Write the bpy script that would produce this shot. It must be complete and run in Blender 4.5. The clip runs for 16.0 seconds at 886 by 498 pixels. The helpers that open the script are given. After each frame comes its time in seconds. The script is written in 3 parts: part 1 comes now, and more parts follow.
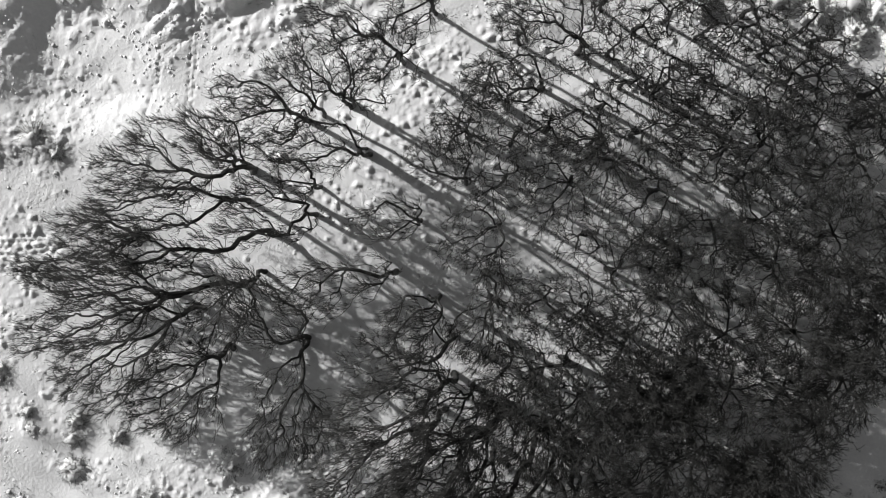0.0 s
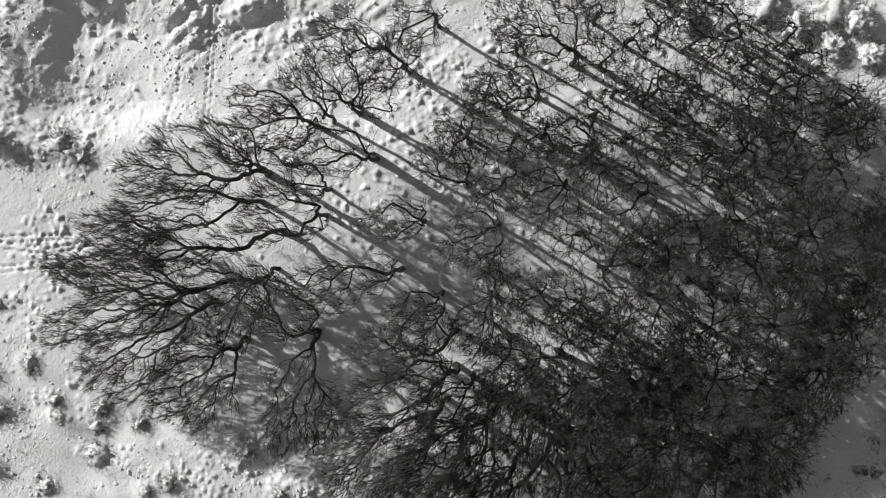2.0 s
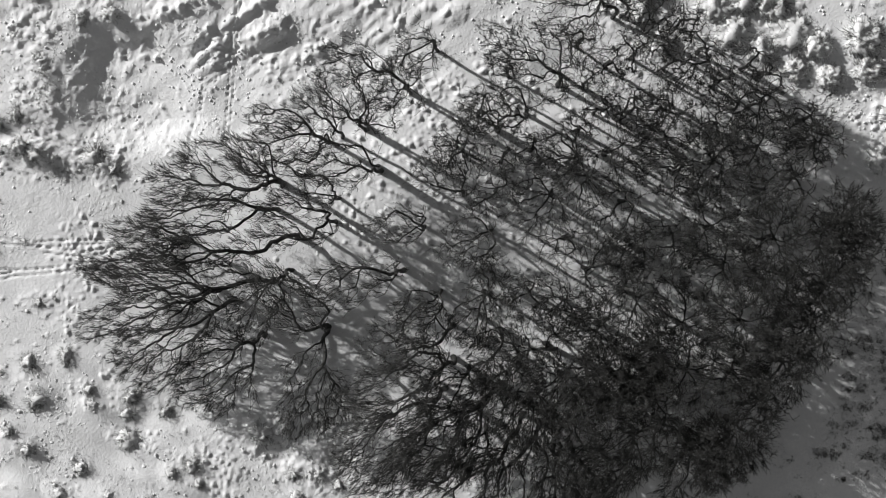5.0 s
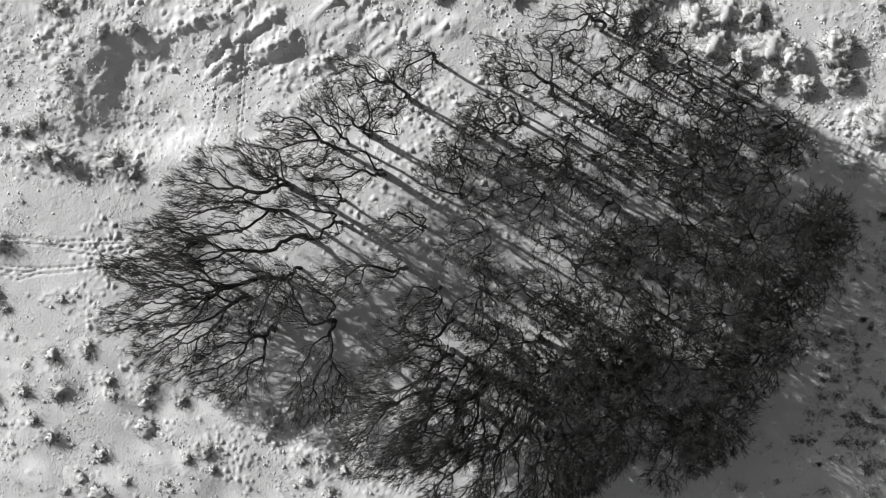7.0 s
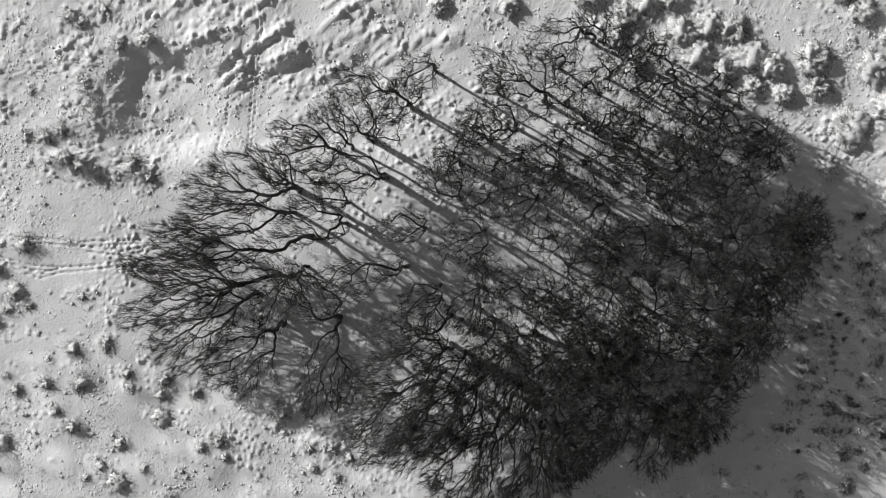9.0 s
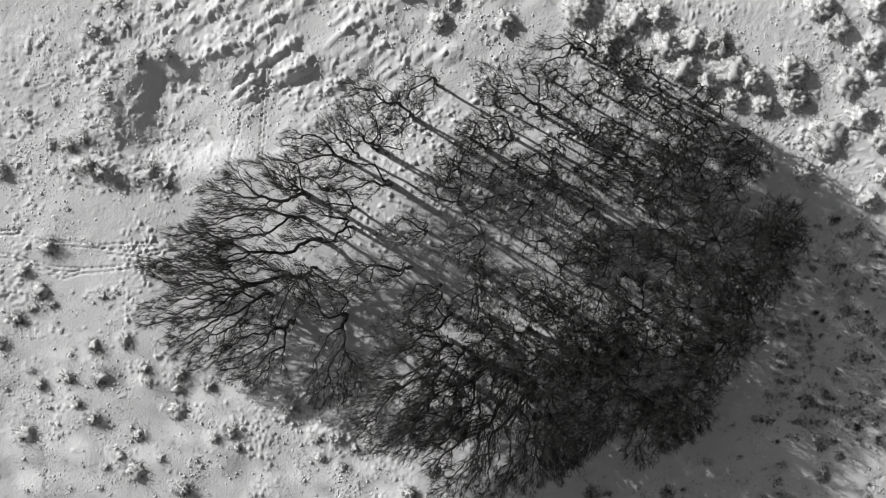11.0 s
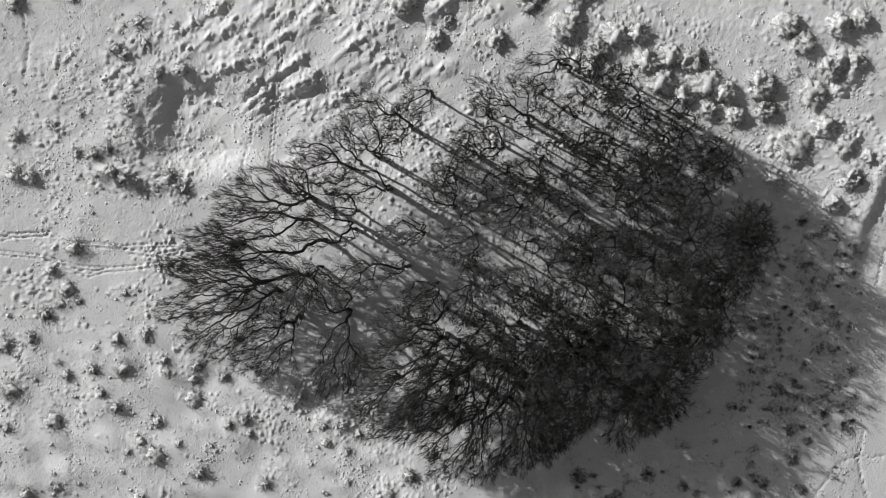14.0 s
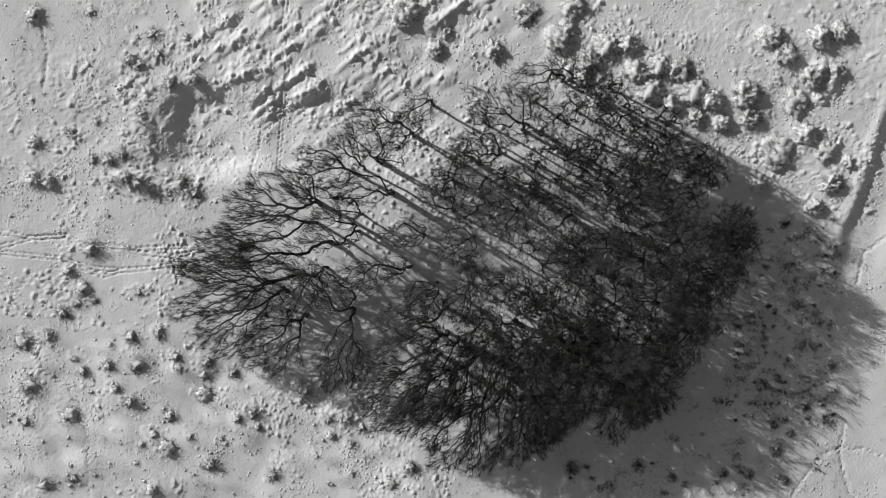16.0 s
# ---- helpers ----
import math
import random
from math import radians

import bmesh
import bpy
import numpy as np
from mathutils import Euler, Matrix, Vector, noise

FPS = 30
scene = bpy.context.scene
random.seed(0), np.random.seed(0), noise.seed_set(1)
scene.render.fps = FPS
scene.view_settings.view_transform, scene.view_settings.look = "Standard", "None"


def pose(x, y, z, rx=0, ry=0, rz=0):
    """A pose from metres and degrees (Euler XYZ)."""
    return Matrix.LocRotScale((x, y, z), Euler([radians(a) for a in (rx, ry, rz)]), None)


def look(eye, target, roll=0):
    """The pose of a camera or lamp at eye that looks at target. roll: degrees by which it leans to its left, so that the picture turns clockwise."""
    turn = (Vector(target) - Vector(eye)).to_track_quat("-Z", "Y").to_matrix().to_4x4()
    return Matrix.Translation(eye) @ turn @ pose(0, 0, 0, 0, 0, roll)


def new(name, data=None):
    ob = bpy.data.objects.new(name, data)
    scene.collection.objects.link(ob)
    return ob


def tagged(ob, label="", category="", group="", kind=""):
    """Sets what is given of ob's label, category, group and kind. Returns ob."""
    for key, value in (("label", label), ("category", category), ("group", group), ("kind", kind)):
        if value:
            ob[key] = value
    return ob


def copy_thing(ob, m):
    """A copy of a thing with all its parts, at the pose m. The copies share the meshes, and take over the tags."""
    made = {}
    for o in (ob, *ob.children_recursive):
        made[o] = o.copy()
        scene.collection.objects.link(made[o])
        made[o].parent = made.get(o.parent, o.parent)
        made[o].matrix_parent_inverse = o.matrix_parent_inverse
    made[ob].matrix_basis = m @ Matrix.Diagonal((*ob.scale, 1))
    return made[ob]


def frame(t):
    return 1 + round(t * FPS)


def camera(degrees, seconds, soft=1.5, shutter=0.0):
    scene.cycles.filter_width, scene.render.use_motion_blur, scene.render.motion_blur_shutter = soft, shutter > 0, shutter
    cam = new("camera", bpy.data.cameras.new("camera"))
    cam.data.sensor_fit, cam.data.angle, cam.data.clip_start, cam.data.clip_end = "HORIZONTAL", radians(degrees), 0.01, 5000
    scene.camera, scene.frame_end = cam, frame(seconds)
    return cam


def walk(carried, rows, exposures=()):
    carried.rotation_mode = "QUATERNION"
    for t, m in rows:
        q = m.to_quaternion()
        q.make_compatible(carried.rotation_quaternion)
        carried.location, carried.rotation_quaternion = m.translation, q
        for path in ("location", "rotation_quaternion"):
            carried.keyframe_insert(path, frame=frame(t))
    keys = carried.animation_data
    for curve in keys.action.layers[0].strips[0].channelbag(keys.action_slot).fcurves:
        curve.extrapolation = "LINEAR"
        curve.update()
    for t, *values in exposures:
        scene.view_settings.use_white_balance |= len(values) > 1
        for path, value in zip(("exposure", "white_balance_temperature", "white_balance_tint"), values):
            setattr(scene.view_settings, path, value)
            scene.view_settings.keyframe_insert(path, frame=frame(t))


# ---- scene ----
# A clump of bare trees on open snow, seen from a camera that rises straight up above it.
cam = camera(40.0, 16.0, soft=0.95)
# seconds, x, y, height, tilt about x, tilt about y, turn about the line of sight
PATH = [
    (0.0, 0.00, -0.00, 88.00, -0.000, 0.000, 0.000),
    (0.5, 0.07, 0.16, 89.40, -0.097, 0.037, 0.027),
    (1.0, 0.05, 0.25, 90.63, -0.167, 0.068, 0.060),
    (1.5, -0.01, 0.24, 92.11, -0.196, 0.086, 0.052),
    (2.0, -0.06, 0.19, 93.59, -0.173, 0.092, 0.077),
    (2.5, -0.13, 0.12, 95.12, -0.107, 0.084, 0.073),
    (3.0, -0.19, 0.05, 96.69, -0.013, 0.072, 0.082),
    (3.5, -0.14, -0.06, 98.30, 0.080, 0.069, 0.036),
    (4.0, -0.05, -0.17, 99.96, 0.147, 0.076, 0.009),
    (6.5, 0.23, -0.36, 108.30, 0.282, 0.115, -0.067),
    (7.0, 0.23, -0.45, 109.89, 0.271, 0.111, -0.092),
    (7.5, 0.22, -0.51, 111.42, 0.242, 0.089, -0.112),
    (8.0, 0.17, -0.48, 113.17, 0.213, 0.045, -0.121),
    (8.5, 0.06, -0.42, 114.80, 0.193, -0.004, -0.146),
    (9.0, -0.06, -0.38, 116.39, 0.192, -0.047, -0.166),
    (11.5, -0.39, -0.41, 125.44, 0.326, -0.215, -0.189),
    (12.0, -0.36, -0.46, 127.16, 0.359, -0.239, -0.211),
    (12.5, -0.30, -0.55, 128.88, 0.395, -0.255, -0.227),
    (13.0, -0.22, -0.69, 130.47, 0.432, -0.254, -0.236),
    (13.5, -0.18, -0.82, 132.11, 0.469, -0.248, -0.249),
    (14.0, -0.19, -0.94, 133.63, 0.505, -0.243, -0.255),
    (14.5, -0.20, -1.00, 135.18, 0.543, -0.241, -0.270),
    (15.0, -0.16, -1.04, 136.81, 0.585, -0.242, -0.292),
    (15.5, -0.18, -1.11, 138.41, 0.627, -0.248, -0.287),
    (16.0, -0.19, -1.22, 140.01, 0.667, -0.255, -0.284),
]
EXPOSURES = [(0.0, 0.44), (4.0, 0.34), (8.0, 0.2), (16.0, 0.0)]
walk(cam, [(t, pose(x, y, z, 0, 0, rz) @ pose(0, 0, 0, rx) @ pose(0, 0, 0, 0, ry)) for t, x, y, z, rx, ry, rz in PATH], EXPOSURES)

# ---- light: a low winter sun from the upper left and a colourless sky (the film is black and white) ----
SUN_HEIGHT = 23.0
SUN_FROM = Vector((-0.87, 0.50, 0.0)).normalized()
world = bpy.data.worlds.new("sky")
scene.world = world
world.use_nodes = True
wn, wl = world.node_tree.nodes, world.node_tree.links
sky = wn.new("ShaderNodeTexSky")
sky.sky_type, sky.sun_disc = "NISHITA", False
sky.sun_elevation = radians(SUN_HEIGHT)
sky.sun_rotation = math.atan2(SUN_FROM.x, SUN_FROM.y)
grey = wn.new("ShaderNodeRGBToBW")
wl.new(sky.outputs["Color"], grey.inputs["Color"])
wl.new(grey.outputs["Val"], wn["Background"].inputs["Color"])
wn["Background"].inputs["Strength"].default_value = 0.054
sun_data = bpy.data.lights.new("sun", "SUN")
sun_data.energy, sun_data.angle, sun_data.color = 3.75, radians(0.6), (1.0, 0.995, 0.985)
sun = new("sun", sun_data)
to_sun = Vector((SUN_FROM.x * math.cos(radians(SUN_HEIGHT)), SUN_FROM.y * math.cos(radians(SUN_HEIGHT)), math.sin(radians(SUN_HEIGHT))))
sun.matrix_basis = look(to_sun * 200, (0, 0, 0))


# ---- materials ----
def mottled(name, dark, light, scale, fine, rough, bump, depth, rnd=0.0):
    """A matt surface mottled at two scales, with a fine relief."""
    m = bpy.data.materials.new(name)
    m.use_nodes = True
    n, l = m.node_tree.nodes, m.node_tree.links
    b = n["Principled BSDF"]
    b.inputs["Roughness"].default_value = rough
    b.inputs["Specular IOR Level"].default_value = 0.25
    at = n.new("ShaderNodeNewGeometry")
    big, small = n.new("ShaderNodeTexNoise"), n.new("ShaderNodeTexNoise")
    for tex, s, d in ((big, scale, 4), (small, fine, 3)):
        tex.inputs["Scale"].default_value, tex.inputs["Detail"].default_value = s, d
        l.new(at.outputs["Position"], tex.inputs["Vector"])
    mean = n.new("ShaderNodeMath")
    mean.operation = "MULTIPLY_ADD"
    mean.inputs[1].default_value = 0.5
    l.new(small.outputs["Fac"], mean.inputs[0])
    half = n.new("ShaderNodeMath")
    half.operation = "MULTIPLY"
    half.inputs[1].default_value = 0.5
    l.new(big.outputs["Fac"], half.inputs[0])
    l.new(half.outputs[0], mean.inputs[2])
    ramp = n.new("ShaderNodeValToRGB")
    ramp.color_ramp.elements[0].position, ramp.color_ramp.elements[1].position = 0.34, 0.66
    ramp.color_ramp.elements[0].color, ramp.color_ramp.elements[1].color = (*dark, 1), (*light, 1)
    l.new(mean.outputs[0], ramp.inputs["Fac"])
    colour = ramp.outputs["Color"]
    if rnd:
        info, mix, spread = n.new("ShaderNodeObjectInfo"), n.new("ShaderNodeMixRGB"), n.new("ShaderNodeMapRange")
        spread.inputs["To Min"].default_value, spread.inputs["To Max"].default_value = 1 - rnd, 1 + rnd
        l.new(info.outputs["Random"], spread.inputs["Value"])
        mix.blend_type, mix.inputs["Fac"].default_value = "MULTIPLY", 1.0
        l.new(colour, mix.inputs["Color1"])
        l.new(spread.outputs["Result"], mix.inputs["Color2"])
        colour = mix.outputs["Color"]
    l.new(colour, b.inputs["Base Color"])
    relief = n.new("ShaderNodeBump")
    relief.inputs["Strength"].default_value, relief.inputs["Distance"].default_value = bump, depth
    l.new(small.outputs["Fac"], relief.inputs["Height"])
    l.new(relief.outputs["Normal"], b.inputs["Normal"])
    return m


SNOW = mottled("snow", (0.76, 0.76, 0.77), (0.86, 0.86, 0.86), 0.35, 4.5, 0.75, 0.5, 0.08)
n, l = SNOW.node_tree.nodes, SNOW.node_tree.links
at = n.new("ShaderNodeNewGeometry")
grain, where = n.new("ShaderNodeTexNoise"), n.new("ShaderNodeTexNoise")
grain.inputs["Scale"].default_value, grain.inputs["Detail"].default_value, grain.inputs["Roughness"].default_value = 2.1, 6, 0.68
where.inputs["Scale"].default_value, where.inputs["Detail"].default_value = 0.21, 4
for tex in (grain, where):
    l.new(at.outputs["Position"], tex.inputs["Vector"])
much = n.new("ShaderNodeMapRange")
much.inputs["From Min"].default_value, much.inputs["From Max"].default_value = 0.47, 0.66
much.inputs["To Min"].default_value, much.inputs["To Max"].default_value = 0.05, 1.0
l.new(where.outputs["Fac"], much.inputs["Value"])
lumps = n.new("ShaderNodeBump")
lumps.inputs["Distance"].default_value = 0.09
l.new(much.outputs["Result"], lumps.inputs["Strength"])
l.new(grain.outputs["Fac"], lumps.inputs["Height"])
last = lumps
for size, share in ((1.9, 0.55), (3.4, 0.6)):  # small rounded clods, some cells only
    cells = n.new("ShaderNodeTexVoronoi")
    cells.inputs["Scale"].default_value = size
    warp = n.new("ShaderNodeVectorMath")
    warp.operation = "MULTIPLY_ADD"
    warp.inputs[1].default_value = (0.35, 0.35, 0.35)
    l.new(grain.outputs["Color"], warp.inputs[0])
    l.new(at.outputs["Position"], warp.inputs[2])
    l.new(warp.outputs[0], cells.inputs["Vector"])
    dome = n.new("ShaderNodeMapRange")
    dome.interpolation_type = "SMOOTHSTEP"
    dome.inputs["From Min"].default_value, dome.inputs["From Max"].default_value = 0.38, 0.08
    l.new(cells.outputs["Distance"], dome.inputs["Value"])
    pick, some, both = n.new("ShaderNodeSeparateColor"), n.new("ShaderNodeMath"), n.new("ShaderNodeMath")
    l.new(cells.outputs["Color"], pick.inputs["Color"])
    some.operation, both.operation = "GREATER_THAN", "MULTIPLY"
    some.inputs[1].default_value = share
    l.new(pick.outputs[0], some.inputs[0])
    l.new(dome.outputs["Result"], both.inputs[0])
    l.new(some.outputs[0], both.inputs[1])
    clods = n.new("ShaderNodeBump")
    clods.inputs["Distance"].default_value = 0.24 / size
    l.new(much.outputs["Result"], clods.inputs["Strength"])
    l.new(both.outputs[0], clods.inputs["Height"])
    l.new(last.outputs["Normal"], clods.inputs["Normal"])
    last = clods
l.new(last.outputs["Normal"], n["Bump"].inputs["Normal"])
SHRUB_SNOW = mottled("shrub snow", (0.7, 0.7, 0.7), (0.86, 0.86, 0.86), 1.2, 9.0, 0.75, 0.5, 0.05)
BARK = mottled("bark", (0.025, 0.025, 0.024), (0.065, 0.064, 0.062), 1.3, 14.0, 0.85, 0.6, 0.02, 0.25)
TWIG = mottled("twig bark", (0.028, 0.028, 0.027), (0.055, 0.054, 0.052), 0.8, 9.0, 0.85, 0.2, 0.01, 0.25)
STEM = mottled("shrub stems", (0.08, 0.08, 0.078), (0.2, 0.2, 0.195), 2.0, 12.0, 0.9, 0.2, 0.01, 0.2)
GRASS = mottled("dry grass", (0.05, 0.05, 0.048), (0.16, 0.155, 0.15), 0.6, 9.0, 0.9, 0.2, 0.01)

rng = np.random.default_rng(7)


# ---- mesh helpers ----
def mesh_of(name, verts, loops, sizes, material, smooth=True):
    me = bpy.data.meshes.new(name)
    me.vertices.add(len(verts))
    me.vertices.foreach_set("co", np.asarray(verts, np.float32).ravel())
    me.loops.add(len(loops))
    me.loops.foreach_set("vertex_index", np.asarray(loops, np.int32))
    me.polygons.add(len(sizes))
    starts = np.concatenate([[0], np.cumsum(sizes)[:-1]])
    me.polygons.foreach_set("loop_start", starts.astype(np.int32))
    me.polygons.foreach_set("use_smooth", np.full(len(sizes), smooth))
    me.materials.append(material)
    me.update(calc_edges=True)
    return me


def part(name, me, parent, label="", kind=""):
    ob = new(name, me)
    ob.parent = parent
    return tagged(ob, label, kind=kind)


def unit(v):
    return v / np.maximum(np.linalg.norm(v, axis=-1, keepdims=True), 1e-9)


def tubes(paths, radii, sides):
    """Tapered tubes along many paths of one length: vertices, loops and face sizes."""
    n, s = paths.shape[:2]
    tang = unit(np.gradient(paths, axis=1))
    ref = np.where(np.abs(tang[:, :1, 2:3]) > 0.8, np.array([1.0, 0, 0]), np.array([0, 0, 1.0]))
    a = unit(np.cross(tang, np.broadcast_to(ref, tang.shape)))
    b = np.cross(tang, a)
    ang = np.arange(sides) * 2 * math.pi / sides
    ring = a[:, :, None] * np.cos(ang)[:, None] + b[:, :, None] * np.sin(ang)[:, None]
    v = (paths[:, :, None] + ring * radii[:, :, None, None]).reshape(-1, 3)
    i, j, k = np.meshgrid(np.arange(n), np.arange(s - 1), np.arange(sides), indexing="ij")
    base, nxt = (i * s + j) * sides, (k + 1) % sides
    quads = np.stack([base + k, base + nxt, base + sides + nxt, base + sides + k], -1).reshape(-1)
    return v, quads, np.full(len(quads) // 4, 4)


def spikes(foot, tip, radius):
    """Three-sided cones from foot to tip."""
    d = unit(tip - foot)
    a = unit(np.cross(d, np.array([0.31, 0.2, 0.93])))
    b = np.cross(d, a)
    ring = [foot + radius[:, None] * (a * math.cos(q) + b * math.sin(q)) for q in (0, 2.094, 4.189)]
    v = np.stack(ring + [tip], 1).reshape(-1, 3)
    o = np.arange(len(foot))[:, None] * 4
    tri = np.concatenate([o + [0, 1, 3], o + [1, 2, 3], o + [2, 0, 3]], 1).reshape(-1)
    return v, tri, np.full(len(tri) // 3, 3)


def joined(*pieces):
    v, l, s, off = [], [], [], 0
    for a, b, c in pieces:
        v.append(a), l.append(b + off), s.append(c)
        off += len(a)
    return np.concatenate(v), np.concatenate(l), np.concatenate(s)


def wander(p0, d0, length, steps, wob, lift):
    """Crooked paths: n starts and ways, each bent a little at every step."""
    p, d, out = p0.copy(), unit(d0), [p0]
    for _ in range(steps):
        d = d + rng.normal(0, wob, d.shape)
        d[:, 2] += lift
        d = unit(d)
        p = p + d * (length / steps)[:, None]
        out.append(p)
    return np.stack(out, 1)


# ---- the ground: one sheet of snow, fine under the view and coarse out to the horizon ----
table = rng.random((256, 256))


def value_noise(x, y, size, shift=0.0):
    u, v = x / size + shift + 400, y / size + shift * 1.7 + 400
    i, j = np.floor(u).astype(int), np.floor(v).astype(int)
    a, b = u - i, v - j
    a, b = a * a * (3 - 2 * a), b * b * (3 - 2 * b)
    g = lambda p, q: table[p % 256, q % 256]
    return (g(i, j) * (1 - a) + g(i + 1, j) * a) * (1 - b) + (g(i, j + 1) * (1 - a) + g(i + 1, j + 1) * a) * b - 0.5


def smooth(e0, e1, x):
    q = np.clip((x - e0) / (e1 - e0), 0, 1)
    return q * q * (3 - 2 * q)


def axis(fine, half, step, reach):
    inner, gap = list(np.arange(0, fine, step)), 0.18
    inner += list(np.arange(inner[-1] + gap, half, gap))
    at = inner[-1]
    while at < reach:
        gap *= 1.35
        at += gap
        inner.append(at)
    return np.array([-q for q in inner[:0:-1]] + inner)


GX, GY = axis(33.0, 53.0, 0.132, 2600), axis(18.5, 31.0, 0.132, 2600)
X, Y = np.meshgrid(GX, GY)
calm = smooth(28, 34, X) * smooth(9, 3, Y)  # the smooth lee to the east of the trees
Z = -0.4 + 0.08 * np.clip(Y, -60, 60) + 0.02 * np.clip(X, -80, 80)
Z += 0.55 * value_noise(X, Y, 17.0, 0.3) + 0.35 * value_noise(X, Y, 6.0, 1.3)
rough = (0.45 + 0.55 * smooth(6, 14, Y)) * (1 - 0.8 * calm)
drifted = smooth(5, 13, Y) * smooth(-32, -25, X) * smooth(18, 8, X)  # the wind-packed slope to the north
U, V = 0.82 * X + 0.57 * Y, -0.57 * X + 0.82 * Y  # drifts run from the south-west to the north-east
Z += (rough * drifted * (0.3 * (0.3 - np.abs(value_noise(U / 3.0, V, 3.0, 2.1))) + 0.15 * value_noise(U / 2.5, V, 1.1, 6.1)) + 0.05 * value_noise(U / 2, V, 1.4, 6.7))
patch = smooth(-0.12, 0.3, value_noise(X, Y, 4.5, 11.3) + 0.5 * value_noise(X, Y, 1.7, 12.1))  # lumpy ground comes in patches
Z += rough * (0.12 + patch) * (0.08 * value_noise(X, Y, 1.3, 3.3) + 0.04 * value_noise(X + 0.4 * Y, Y, 0.62, 5.3) + 0.06 * value_noise(X, Y - 0.3 * X, 0.34, 4.3))
Z += 0.4 * value_noise((0.87 * X - 0.4 * Y) / 2.5, 0.4 * X + 0.87 * Y, 1.2, 8.8) * smooth(-6, -12, Y) * smooth(4, -4, X)  # drifts in the lee of the shrubs

# the bank in the north-west, steep towards its foot
wave = 2.2 * value_noise(X, Y, 2.7, 4.4) + 1.0 * value_noise(X, Y, 1.0, 2.4)
along = smooth(7.5, 12.0, Y + 0.4 * wave) * smooth(20.5, 16.0, Y + 0.4 * wave)
edge = -33.0 + 0.13 * np.clip(Y - 12, 0, 8) ** 1.2 + 0.7 * wave
Z -= (1.3 + 0.3 * value_noise(X, Y, 3.1, 6.6)) * along * smooth(edge - 0.6, edge + 4.0, X) * smooth(6.0, -29.0, X)
along = smooth(-39.5, -37.0, X) * smooth(-28.0, -30.0, X)
edge = 8.6 - 0.3 * (X + 34) + 0.6 * wave
Z += 0.7 * along * smooth(-0.25, 0.2, value_noise(X, Y, 2.2, 7.7)) * np.exp(-((Y - edge) / 0.9) ** 2)

# the sunken lane in the east
LANE_Y = [-60, -28.8, -20.7, -12.8, -3.7, 2.8, 9.2, 15.6, 40]
LANE_X = [50.5, 48.7, 47.6, 48.1, 47.7, 48.8, 51.2, 53.2, 62.0]
off = X - np.interp(Y, LANE_Y, LANE_X)
off = off + 0.4 * value_noise(X, Y, 4.0, 1.9) + 0.2 * value_noise(X, Y, 0.9, 1.2)
lane = np.where(off < 0, smooth(-3.0, -1.0, off), smooth(4.6, 1.2, off)) * (np.abs(Y) < 60)
Z -= (0.08 + 0.3 * smooth(-7, 3, Y)) * lane
Z += 0.2 * np.exp(-((off + 2.6) / 0.8) ** 2) * smooth(-6, 0, Y) * (np.abs(Y) < 40)

# drifted mounds: x, y, radius, height
MOUNDS = [
    (-22.0, 20.9, 1.7, 1.0), (-20.8, 18.4, 1.5, 1.0), (-14.9, 18.7, 1.8, 1.3), (-8.8, 18.3, 1.6, 0.9), (-19.2, 16.4, 1.2, 0.6),
    (-21.1, 15.8, 1.1, 0.5), (-13.9, 25.0, 1.5, 0.8), (-0.3, 25.9, 1.8, 1.2), (0.9, 19.8, 1.3, 0.7), (-5.5, 23.1, 1.4, 0.7),
    (-25.6, 23.2, 1.2, 0.7), (-23.6, 27.0, 1.3, 0.8), (-19.0, 26.3, 1.3, 0.8), (-22.3, 24.5, 1.2, 0.7),
    (-26.6, 18.7, 1.3, 0.7), (-11.3, -17.4, 2.4, 1.2),
]


def stamp(cx, cy, r, h, stretch=1.0, turn=0.0, sharp=2.0):
    """Raises (or sinks) a rounded lump of the snow, or with sharp 0 a pointed one."""
    reach = r * max(stretch, 1)
    i0, i1 = np.searchsorted(GX, (cx - reach, cx + reach))
    j0, j1 = np.searchsorted(GY, (cy - reach, cy + reach))
    if i1 <= i0 or j1 <= j0:
        return
    dx, dy = GX[None, i0:i1] - cx, GY[j0:j1, None] - cy
    u, v = dx * math.cos(turn) + dy * math.sin(turn), -dx * math.sin(turn) + dy * math.cos(turn)
    far = (u / (r * stretch)) ** 2 + (v / r) ** 2
    Z[j0:j1, i0:i1] += h * (np.clip(1 - far, 0, 1) ** sharp if sharp else np.clip(1 - np.sqrt(far), 0, 1))


for mx, my, mr, mh in MOUNDS:
    mh *= 0.5
    stamp(mx, my, mr * 0.8, mh * 0.5, 1.7, rng.uniform(0.3, 0.8), 1.4)
    for _ in range(14):
        stamp(mx + rng.normal(0, mr * 0.6), my + rng.normal(0, mr * 0.6), mr * rng.uniform(0.15, 0.4), mh * rng.uniform(0.06, 0.22))

